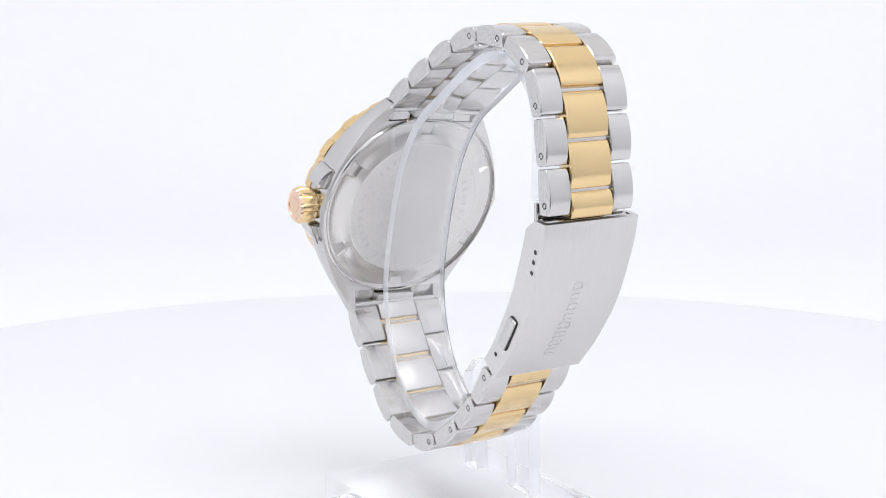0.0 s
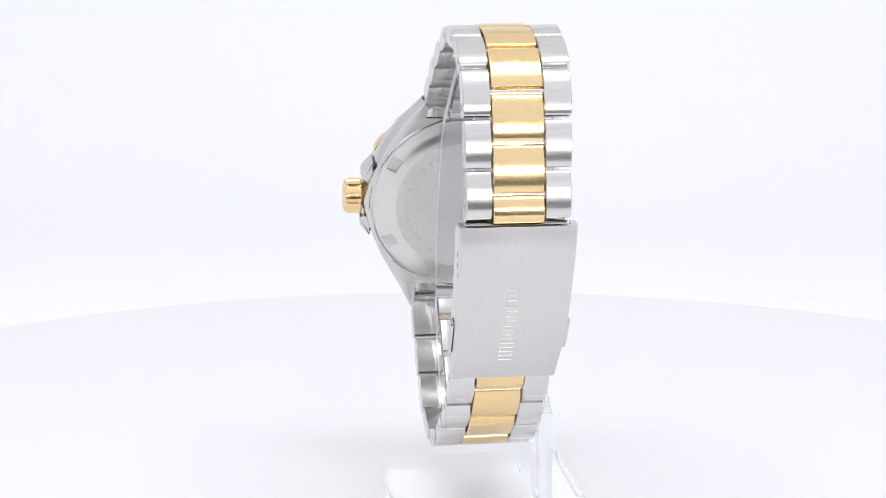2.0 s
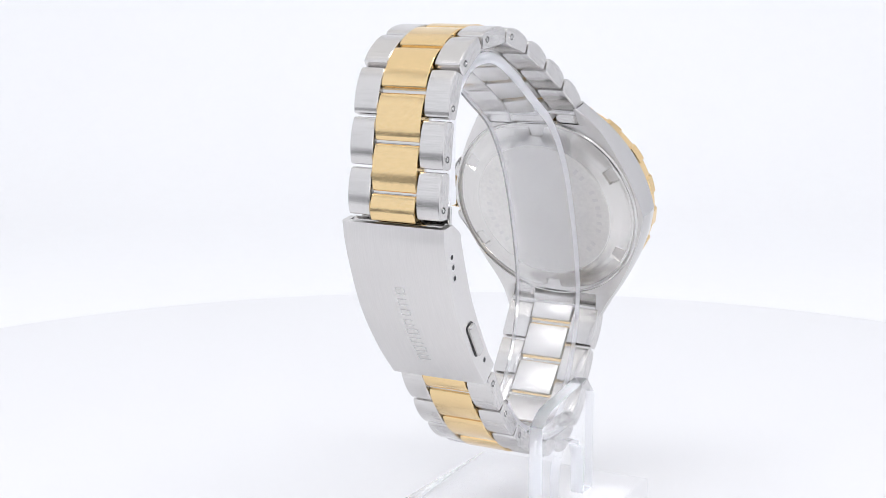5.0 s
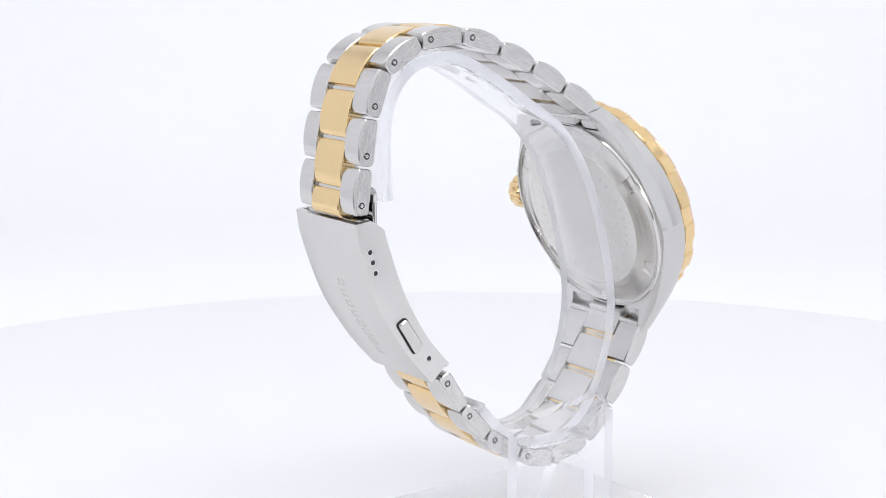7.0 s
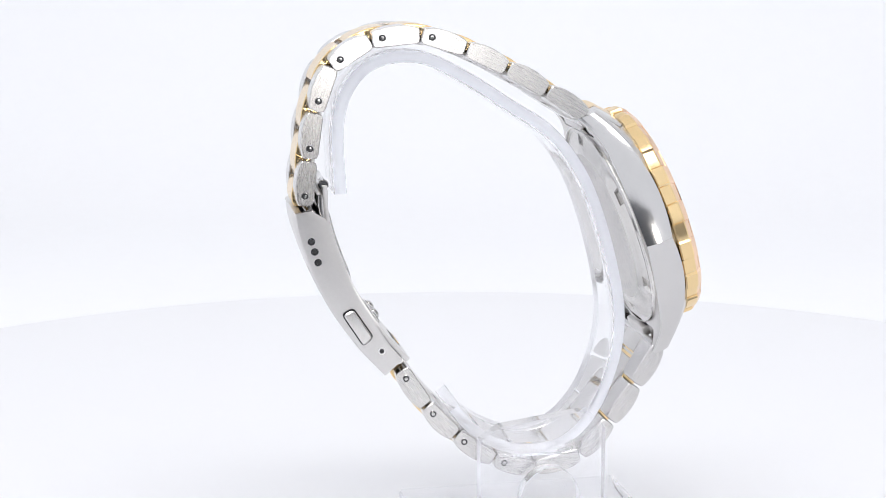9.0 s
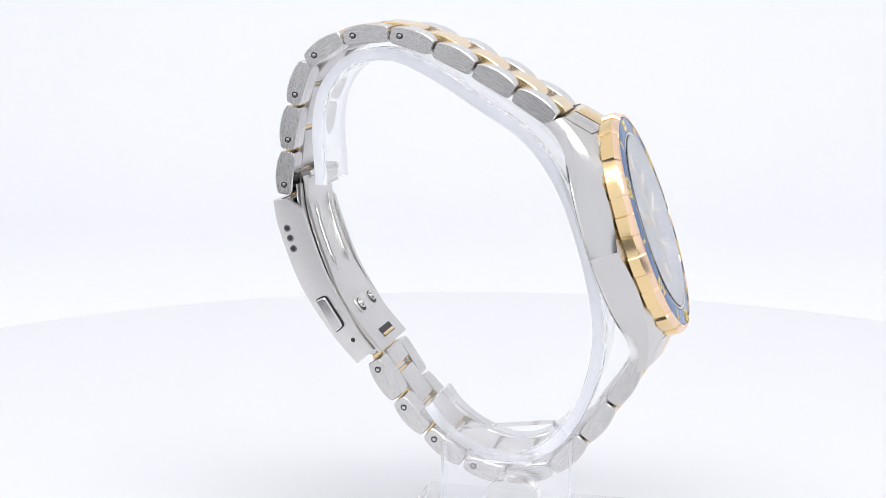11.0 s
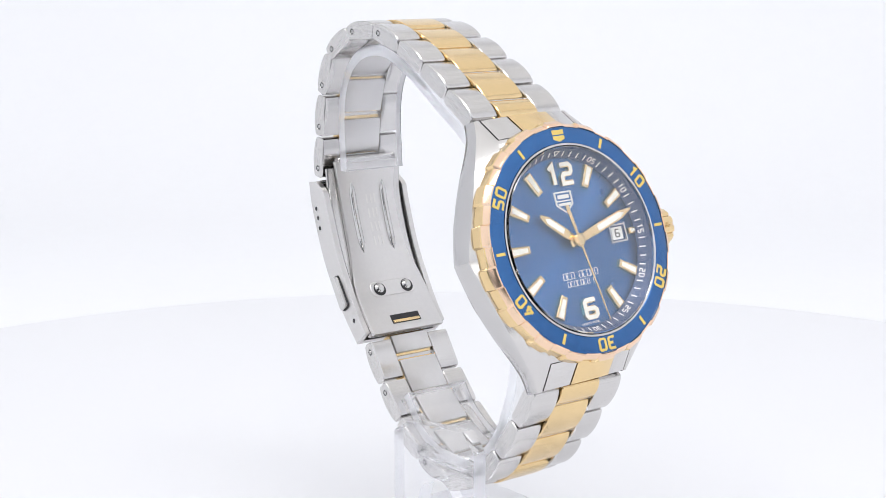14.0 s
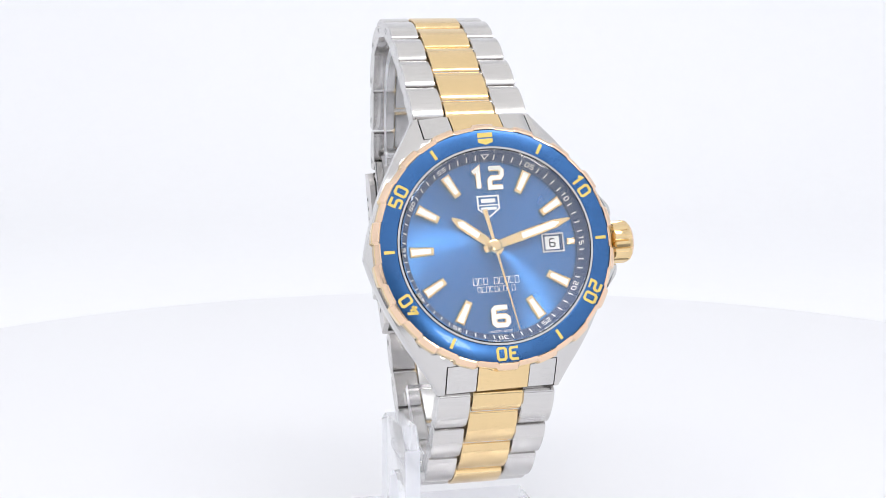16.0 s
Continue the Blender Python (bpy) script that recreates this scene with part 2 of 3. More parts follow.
# ---------------------------------------------------------------- light tent and turntable
def tent():
    bm = bmesh.new()
    # floor, sweeping up into the back wall
    prof = [(-0.22, -0.03), (0.50, -0.03)]
    for k in range(1, 13):
        a = math.pi / 2 * k / 12
        prof.append((0.50 + 0.22 * math.sin(a), -0.03 + 0.22 * (1 - math.cos(a))))
    prof.append((0.72, 0.8))
    rows = [[bm.verts.new((x * 1000, y * 1000, z * 1000)) for x in (-0.62, 0.62)] for y, z in prof]
    for a, b in zip(rows, rows[1:]):
        bm.faces.new((a[0], a[1], b[1], b[0]))
    tagged(part("backdrop", bm, cloth, None, angle=60), "seamless white paper sweep behind the turntable", "backdrop", kind="structure")
    for name, x in (("wall_west", -0.63), ("wall_east", 0.62)):
        bm = bmesh.new()
        box(bm, x * 1000, x * 1000 + 10, -320, 730, -40, 800)
        tagged(part(name, bm, cloth, None), "white fabric side of the light tent", "wall", kind="structure")
    # unseen board, added only to give the metal a dark zone to reflect
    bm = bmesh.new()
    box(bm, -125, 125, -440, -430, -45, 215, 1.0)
    tagged(part("reflection_board", bm, board_grey, None), "unseen dark grey board added behind the camera to darken reflections", "wall", kind="structure")
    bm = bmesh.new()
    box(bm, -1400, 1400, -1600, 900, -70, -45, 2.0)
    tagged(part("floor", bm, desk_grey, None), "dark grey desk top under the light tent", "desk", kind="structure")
    # unseen tent top, its grey chosen to dim what upward-facing steel reflects
    bm = bmesh.new()
    box(bm, -630, 630, -320, 730, 800, 810)
    tagged(part("ceiling", bm, ceiling_grey, None), "unseen top of the light tent, greyed to dim its reflection", "ceiling", kind="structure")


def turntable():
    root = new("turntable")
    tagged(root, "round white satin turntable disc under the display stand", "turntable")
    bm = bmesh.new()
    lathe(bm, [(0, -11), (160, -11), (214, -10), (218.5, -8.5), (220, -6), (220, -2.6), (219.2, -1.0), (217.6, -0.2), (215, 0), (0, 0)], 160)
    part("disc", bm, table_white, root, "white satin disc with a rounded rim", angle=30)
    bm = bmesh.new()
    lathe(bm, [(0, -28), (150, -28), (158, -26), (160, -13), (158, -11.2), (0, -11.2)], 96)
    part("drive_base", bm, table_white, root, angle=30)
    return root


# ---------------------------------------------------------------- display stand
def display_stand():
    root = new("display_stand")
    tagged(root, "clear acrylic display stand with an open ring holder", "display stand")
    # ring: bent strip, open towards the clasp
    path = curve_through([(24.7, 69.0), (25.1, 80.0), (23.3, 87.0), (18.5, 91.6), (10.8, 92.4), (3.0, 89.0), (-5.4, 83.7), (-13.0, 78.6),
                          (-19.0, 70.5), (-23.1, 59.8), (-25.7, 49.0), (-26.1, 42.0), (-24.8, 35.0), (-21.6, 27.6), (-16.4, 22.2),
                          (-9.8, 20.3), (-3.2, 22.2), (1.6, 25.4), (4.7, 29.2)], 5)
    T, N = sides(path)
    bm = bmesh.new()
    h, x0, x1 = 1.1, -10.8, 2.7
    rings = []
    for i, (p, n) in enumerate(zip(path, N)):
        sec = rounded([(x0, -h), (x1, -h), (x1, h), (x0, h)], 0.5, 2)
        rings.append([(a, *(p + n * b)) for a, b in sec])
    loft(bm, rings)
    bm.normal_update()
    for f in bm.faces:
        f.material_index = 1 if abs(f.normal.x) > 0.6 else 0
    me = finish(bm, 50)
    me.materials.append(acrylic)
    me.materials.append(sawn_edge)
    part("ring", me, acrylic, root, "clear bent acrylic ring with frosted edges, open at one side")
    # upright plate with an arched cut-out
    arch = [(-12.0 + 5.6 * math.cos(a), 12.4 + 6.2 * math.sin(a)) for a in [math.pi * k / 14 for k in range(15)]]
    prof = [(-22.2, 6.0), (-22.2, 25.6), (-19.0, 29.0), (-2.6, 26.8), (1.0, 24.4), (1.0, 6.0), (-6.4, 6.0)] + arch + [(-17.6, 6.0)]
    bm = bmesh.new()
    extrude(bm, [(a, b + 0.05) for a, b in prof], -16.2, -13.6, 0.0, lambda a, b, hh: (hh, a, b))
    bm.normal_update()
    for f in bm.faces:
        f.material_index = 1 if abs(f.normal.y) > 0.75 else 0
    me = finish(bm, 30)
    me.materials.append(acrylic)
    me.materials.append(sawn_edge)
    part("upright", me, acrylic, root, "clear upright plate with an arched cut-out")
    bm = bmesh.new()
    box(bm, -13.6, -10.8, -18.5, -3.0, 20.2, 22.2, 0.4)
    part("bridge", bm, acrylic, root)
    bm = bmesh.new()
    box(bm, -24.0, 13.5, -33.0, 11.0, 0.04, 6.0, 0.7)
    bm.normal_update()
    for f in bm.faces:
        f.material_index = 1 if f.normal.y > 0.9 else 0
    me = finish(bm, 30)
    me.materials.append(acrylic)
    me.materials.append(sawn_edge)
    part("base_plate", me, acrylic, root, "clear square acrylic base with frosted edges")
    for pane in root.children:
        pane.visible_shadow = False
    return root


# ---------------------------------------------------------------- watch
X0 = -3.69  # middle plane of the watch
TILT = radians(19.13)
SPIN = radians(1.72)  # the head sits a little turned on the bracelet
CASE = Matrix(((1, 0, 0, -3.43), (0, math.sin(TILT), -math.cos(TILT), -34.99), (0, math.cos(TILT), math.sin(TILT), 63.78), (0, 0, 0, 1)))
CASE = CASE @ Matrix.Rotation(SPIN, 4, "Z")
# link joints (y, z), from the clasp over the top to the case, and from the clasp under to the case
UPPER = [(31.3, 67.1), (30.4, 75.3), (29.2, 83.5), (26.4, 91.3), (19.5, 95.7), (10.85, 96.5), (2.9, 94.05), (-4.3, 90.6), (-11.4, 86.6), (-18.5, 82.05)]
LOWER = [(14.8, 37.4), (10.2, 30.4), (4.8, 24.5), (-2.3, 19.55), (-10.1, 17.4), (-18.6, 19.5), (-24.3, 25.5), (-29.0, 32.2), (-33.3, 39.3)]


def link_frame(p, t, n, x=X0):
    """A pose with local X across the bracelet, Y along it, Z outwards."""
    return Matrix(((1, 0, 0, x), (0, t.x, n.x, p.x), (0, t.y, n.y, p.y), (0, 0, 0, 1)))


def side_link_mesh(x0, x1, length):
    L = length / 2
    crown_line = [(L * math.sin(a), 1.28 + 0.55 * math.cos(a * 1.5)) for a in (1.05, 0.75, 0.45, 0.15, -0.15, -0.45, -0.75, -1.05)]
    prof = rounded([(-L, -1.6), (L, -1.6), (L, 1.0)] + crown_line + [(-L, 1.0)], [0.9, 0.9] + [0.5] * 10, 2)
    bm = bmesh.new()
    extrude(bm, prof, x0, x1, 0.17, lambda a, b, h: (h, a, b))
    bm.normal_update()
    for f in bm.faces:
        f.material_index = 1 if abs(f.normal.x) > 0.9 else 0
    me = finish(bm, 25)
    me.materials.append(brushed)
    me.materials.append(brushed_side)
    return me


def centre_link_mesh(length):
    L = length / 2
    crown_line = [(L * math.sin(a), 1.4 + 0.5 * math.cos(a * 1.5)) for a in (1.1, 0.8, 0.5, 0.17, -0.17, -0.5, -0.8, -1.1)]
    prof = rounded([(-L, -0.95), (L, -0.95), (L, 1.1)] + crown_line + [(-L, 1.1)], [0.4, 0.4] + [0.35] * 10, 2)
    bm = bmesh.new()
    extrude(bm, prof, -4.25, 4.25, 0.16, lambda a, b, h: (h, a, b))
    return finish(bm, 25)


def back_plate_mesh(length):
    bm = bmesh.new()
    box(bm, -4.2, 4.2, -length / 2, length / 2, -1.7, -0.9, 0.25)
    return finish(bm, 25)


def pin_mesh():
    bm = bmesh.new()
    lathe(bm, [(0.66, 0.0), (0.66, 0.06), (0.58, 0.08), (0.52, 0.0), (0.36, 0.0), (0.32, 0.05), (0.09, 0.07), (0.08, 0.02), (0, 0.02)], 20)
    return finish(bm, 30)


def dark_ring_mesh(r0, r1):
    bm = bmesh.new()
    lathe(bm, [(r0, 0.0), (r0, 0.05), (r1, 0.05), (r1, 0.0)] if r0 else [(r1, 0.0), (r1, 0.05), (0, 0.05)], 18)
    return finish(bm, 30)


def bracelet(watch):
    pin, pin_shade = pin_mesh(), dark_ring_mesh(0.35, 0.53)
    bar_bm = bmesh.new()
    lathe(bar_bm, [(0, -4.4), (0.95, -4.4), (0.95, 4.4), (0, 4.4)], 16)
    bar = finish(bar_bm, 30)
    full, back, half, half_back = centre_link_mesh(7.85), back_plate_mesh(6.7), centre_link_mesh(4.5), back_plate_mesh(3.6)
    for chain, out, w0, w1, pins in ((UPPER, -1, 8.6, 10.0, 6), (LOWER, 1, 8.85, 9.95, 4)):
        J = [Vector(p) for p in chain]
        n_links = len(J) - 1
        x_end = -4.1 if out < 0 else -2.9
        for i in range(n_links):
            a, b = J[i], J[i + 1]
            t = (b - a).normalized()
            n = Vector((-t.y, t.x)) * out
            mid = (a + b) / 2
            w = w0 + (w1 - w0) * (i + 0.5) / n_links
            m = link_frame(mid, t, n, X0 + (x_end - X0) * (i + 0.5) / n_links)
            length = (b - a).length - 0.42
            right, left = side_link_mesh(4.4, w, length), side_link_mesh(-w, -4.4, length)
            for s, me in ((1, right), (-1, left)):
                ob = part("side_link", me, brushed, watch, m=m)
                if i < pins:
                    at = m @ Matrix.Translation((s * (w - 0.02), -length / 2 + 1.75, 0.0)) @ Matrix.Rotation(s * math.pi / 2, 4, "Y")
                    part("pin", pin, polished, ob, "polished steel pin end", m=at)
                    # raised dark ring paints the shade round the pin
                    part("pin_recess_shade", pin_shade, dark, ob, m=at)
            part("link_bar", bar, polished, watch, m=m @ Matrix.Translation((0, 0, 0.15)) @ Matrix.Rotation(math.pi / 2, 4, "Y"))
        for i in range(n_links + 1):
            t0 = (J[i] - J[i - 1]).normalized() if i else (J[1] - J[0]).normalized()
            t1 = (J[i + 1] - J[i]).normalized() if i < n_links else t0
            t = (t0 + t1).normalized()
            n = Vector((-t.y, t.x)) * out
            x = X0 + (x_end - X0) * i / n_links
            ends = i in (0, n_links)
            sink = 0.0 if ends else 1.9 * math.sin(t0.angle(t1) / 2)
            m = link_frame(J[i] - n * sink - t * ((1.8 if i else -1.7) if ends else 0.0), t, n, x)
            ob = part("centre_link", half if ends else full, gold, watch, "polished gold-plated centre link", m=m)
            part("link_back", half_back if ends else back, satin, ob, "plain steel underside", m=m)


CLASP_OUT = [(32.95, 66.2), (32.0, 61.0), (28.15, 50.85), (22.65, 42.4), (17.6, 36.6)]


def clasp(watch):
    path = curve_through(CLASP_OUT, 6)
    T, N = sides(path)  # N points outwards when the path runs downwards
    flip = 1 if N[0].x > 0 else -1
    N = [n * flip for n in N]
    bm = bmesh.new()
    rings, count = [], len(path)
    for i, (p, n) in enumerate(zip(path, N)):
        f = i / (count - 1)
        w = 9.85 - 0.45 * f
        d = 5.2 + 0.7 * math.sin(math.pi * min(f * 1.1, 1)) - 0.9 * f
        if f < 0.1:
            d *= 0.55 + 4.5 * f
        sec = [(-w, -d), (-w, -0.5), (-w + 0.16, -0.14), (-w + 0.5, 0), (w - 0.5, 0), (w - 0.16, -0.14), (w, -0.5), (w, -d),
               (w - 1.05, -d), (w - 1.05, -1.1), (-w + 1.05, -1.1), (-w + 1.05, -d)]
        rings.append([(X0 + a, *(p + n * b)) for a, b in sec])
    loft(bm, rings)
    bm.normal_update()
    for f in bm.faces:
        f.material_index = 1 if abs(f.normal.x) > 0.9 else 0
    me = finish(bm, 28)
    me.materials.append(cover_steel)
    me.materials.append(satin)
    cover = part("clasp_cover", me, cover_steel, watch, "brushed steel folding clasp cover with engraved mark")

    # engraved maker's mark as plain raised bars, running along the cover
    for k in range(8):
        p, t, n = arc_fraction(path, 0.36 + 0.065 * k)
        bm = bmesh.new()
        big = 1.15 if k > 3 else 0.85
        stroke(bm, [(0.4 - big, -0.62), (0.4 + big, -0.62), (0.4 + big, 0.55), (0.4 - big, 0.55)], 0.16, -0.05, 0.05, k % 2 == 0)
        part("engraving", bm, polished, cover, "plain engraved mark", m=link_frame(p, t, n * flip))
    # micro-adjustment holes (raised dark discs painting their shade), hinge pin and pushers on both sides
    hole, ring = dark_ring_mesh(0, 0.42), dark_ring_mesh(0.41, 0.66)
    for s in (-1, 1):
        for y, z in ((30.24, 61.3), (29.69, 59.5), (29.14, 57.6), (18.15, 41.2)):
            f = (67.6 - z) / 30.6
            at = Matrix.Translation((X0 + s * (9.82 - 0.45 * f), y, z)) @ Matrix.Rotation(s * math.pi / 2, 4, "Y")
            part("adjustment_hole_shade", hole, dark, cover, "dark disc painting the shade of a round hole", m=at)
            part("hole_rim", ring, polished, cover, m=at)
        prof = rounded([(25.0, 48.2), (23.2, 49.1), (19.8, 43.9), (21.4, 42.5)], 0.6, 3)
        bm = bmesh.new()
        a, b = sorted((X0 + s * 9.0, X0 + s * 10.45))
        extrude(bm, prof, a, b, 0.25, lambda y, z, h: (h, y, z))
        part("pusher", bm, polished, cover, "polished release button")
        # dark plate round the button paints the shade of its gap
        bm = bmesh.new()
        grown = inset(prof, -0.22)
        a, b = sorted((X0 + s * 9.3, X0 + s * 9.68))
        extrude(bm, grown, a, b, 0.0, lambda y, z, h: (h, y, z))
        part("pusher_gap_shade", bm, dark, cover)
    # folding blade inside the cover
    blade_path = curve_through([(27.5, 70.5), (26.8, 63.0), (23.1, 52.7), (17.9, 44.4), (13.3, 39.0)], 6)
    T, N = sides(blade_path)
    N = [n * (1 if n.x > 0 else -1) for n in N]
    bm = bmesh.new()
    rings = []
    for i, (p, n) in enumerate(zip(blade_path, N)):
        f = i / (len(blade_path) - 1)
        w = 7.2 - 0.9 * math.sin(math.pi * min(1, f / 0.62)) + 1.0 * min(1, max(0, (f - 0.5) / 0.2))
        sec = rounded([(-w, -0.45), (w, -0.45), (w, 0.45), (-w, 0.45)], 0.25, 2)
        rings.append([(X0 - 0.2 + a, *(p + n * b)) for a, b in sec])
    loft(bm, rings)
    blade = part("folding_blade", bm, satin, watch, "satin steel folding blade with two pressed ribs", angle=40)
    for x in (-3.6, 3.6):
        bm = bmesh.new()
        rings = []
        for k in range(15):
            f = 0.12 + 0.40 * k / 14
            p, t, n = arc_fraction(blade_path, f)
            n = n * (1 if n.x > 0 else -1)
            e = min(k, 14 - k)
            r = 0.75 * (0.15, 0.7, 0.95)[e] if e < 3 else 0.75
            rings.append([(X0 - 0.2 + x + r * math.cos(a), *(p - n * (0.40 + 0.8 * r * math.sin(a)))) for a in [2 * math.pi * j / 10 for j in range(10)]])
        loft(bm, rings)
        part("rib", bm, polished, blade, "polished pressed rib", angle=60)
    # second blade, folded flat between the first and the cover
    bm = bmesh.new()
    rings = []
    for i, (p, n) in enumerate(zip(blade_path, N)):
        f = i / (len(blade_path) - 1)
        w = 8.7 - 0.4 * math.sin(math.pi * f)
        sec = rounded([(-w, 0.55), (w, 0.55), (w, 1.5), (-w, 1.5)], 0.4, 3)
        rings.append([(X0 + a, *(p + n * b)) for a, b in sec])
    loft(bm, rings[1:-2])
    part("under_blade", bm, polished, watch, "polished steel second folding blade", angle=40)
    p, t, n = arc_fraction(blade_path, 0.74)
    n = n * (1 if n.x > 0 else -1)
    at = link_frame(p, t, n)
    bm = bmesh.new()
    extrude(bm, rounded([(-5.2, -1.6), (5.2, -1.6), (5.2, 1.6), (-5.2, 1.6)], 1.5, 5), -0.75, -0.4, 0.15)
    part("rivet_plate", bm, satin, blade, m=at)
    for x in (-3.2, 3.2):
        # dark disc under each rivet paints the hole's shade
        bm = bmesh.new()
        lathe(bm, [(1.35, 0), (1.35, 0.05), (0, 0.05)], 20)
        part("rivet_hole_shade", bm, dark, blade, m=at @ Matrix.Translation((x, 0.1, -0.76)) @ Matrix.Rotation(math.pi, 4, "X"))
        bm = bmesh.new()
        lathe(bm, [(1.05, 0), (1.0, 0.3), (0.65, 0.65), (0, 0.8)], 20)
        part("rivet", bm, polished, blade, "polished domed rivet", m=at @ Matrix.Translation((x - 0.1, -0.1, -0.76)) @ Matrix.Rotation(math.pi, 4, "X"))
    q, t, n2 = arc_fraction(blade_path, 0.93)
    n2 = n2 * (1 if n2.x > 0 else -1)
    at2 = link_frame(q, t, n2)
    # no real opening: a dark block paints the slot's shade
    bm = bmesh.new()
    box(bm, -3.2, 3.4, -0.95, 0.95, -0.52, -0.3)
    part("hinge_slot_shade", bm, dark, blade, "dark block painting the shade of the hinge slot", m=at2)
    bm = bmesh.new()
    box(bm, -3.0, 3.2, 0.2, 0.8, -0.62, -0.4, 0.08)
    part("slot_bar", bm, gold, blade, m=at2)
    # stamped text that cannot be read, as plain bars
    for x in (-0.6, 0.4, 1.2):
        for f in (0.22, 0.30, 0.38, 0.46):
            q, t, n = arc_fraction(blade_path, f)
            n = n * (1 if n.x > 0 else -1)
            bm = bmesh.new()
            box(bm, x - 0.18, x + 0.18, -0.95, 0.95, -0.49, -0.44)
            part("stamp", bm, frosted, blade, m=link_frame(q, t, n))
    # hinge at the lower end and spring bar at the upper end
    bm = bmesh.new()
    lathe(bm, [(0, -8.2), (1.0, -8.2), (1.1, -8.0), (1.1, 8.0), (1.0, 8.2), (0, 8.2)], 20)
    part("hinge", bm, polished, watch, "polished hinge tube", m=Matrix.Translation((X0, 15.1, 39.3)) @ Matrix.Rotation(math.pi / 2, 4, "Y"))
    bm = bmesh.new()
    lathe(bm, [(0, -8.6), (0.9, -8.6), (0.9, 8.6), (0, 8.6)], 20)
    part("spring_bar", bm, polished, watch, "polished spring bar", m=Matrix.Translation((X0, 30.2, 65.9)) @ Matrix.Rotation(math.pi / 2, 4, "Y"))
    bm = bmesh.new()
    lathe(bm, [(0, -6.6), (0.75, -6.6), (0.95, -6.2), (0.75, -5.6), (0.75, 5.6), (0.95, 6.2), (0.75, 6.6), (0, 6.6)], 20)
    part("blade_hinge", bm, polished, watch, "polished hinge pin", m=Matrix.Translation((X0, 27.6, 70.6)) @ Matrix.Rotation(math.pi / 2, 4, "Y"))


def half_width(u):
    """Half the width of the case at u along the 6-12 axis: bowed flanks with a crease at the middle."""
    u = abs(u)
    return 20.95 - 0.21 * u - 0.0122 * u * u if u < 20 else 11.87 - 0.58 * (u - 20)


def top_height(x, u):
    r = math.hypot(x, u)
    if r < 17.0:
        return -3.75  # recess for the dial
    return -3.3 - 0.95 * max(0.0, r - 20.0)


def bottom_height(u):
    return -9.3 - 2.4 * max(0.0, (abs(u) - 16) / 7) ** 2


def slab(bm, rows, x_of, samples=12, lift=0.0, floor=bottom_height, taper=0.0, bow=0.0):
    """A block between the case's top and bottom surfaces over rows of u; x_of(u) gives its two sides."""
    grid_t, grid_b = [], []
    for u in rows:
        a, b = x_of(u)
        xs = [a + (b - a) * k / samples for k in range(samples + 1)]
        grid_t.append([bm.verts.new((x, u, top_height(x, u) + lift - (0.25 if k in (0, samples) else 0))) for k, x in enumerate(xs)])
        grid_b.append([bm.verts.new((x * (1 - taper), u, floor(u) + (0.2 if k in (0, samples) else 0))) for k, x in enumerate(xs)])
    for i in range(len(rows) - 1):
        for k in range(samples):
            bm.faces.new((grid_t[i][k], grid_t[i][k + 1], grid_t[i + 1][k + 1], grid_t[i + 1][k]))
            bm.faces.new((grid_b[i][k], grid_b[i + 1][k], grid_b[i + 1][k + 1], grid_b[i][k + 1])).material_index = 2
    for k in (0, samples):
        strips = []
        for i in range(len(rows)):
            t, b = grid_t[i][k], grid_b[i][k]
            swell = bow * (1 if t.co.x > 0 else -1) if abs(t.co.x) > 9.31 else 0.0
            line = [t]
            for j in range(1, 6):
                f = j / 6
                p = t.co.lerp(b.co, f)
                line.append(bm.verts.new((p.x + swell * 4 * f * (1 - f), p.y, p.z)))
            strips.append(line + [b])
        for p, q in zip(strips, strips[1:]):
            for j in range(6):
                bm.faces.new((p[j], q[j], q[j + 1], p[j + 1])).material_index = 1
    for i in (0, -1):
        for k in range(samples):
            bm.faces.new((grid_t[i][k], grid_t[i][k + 1], grid_b[i][k + 1], grid_b[i][k]))


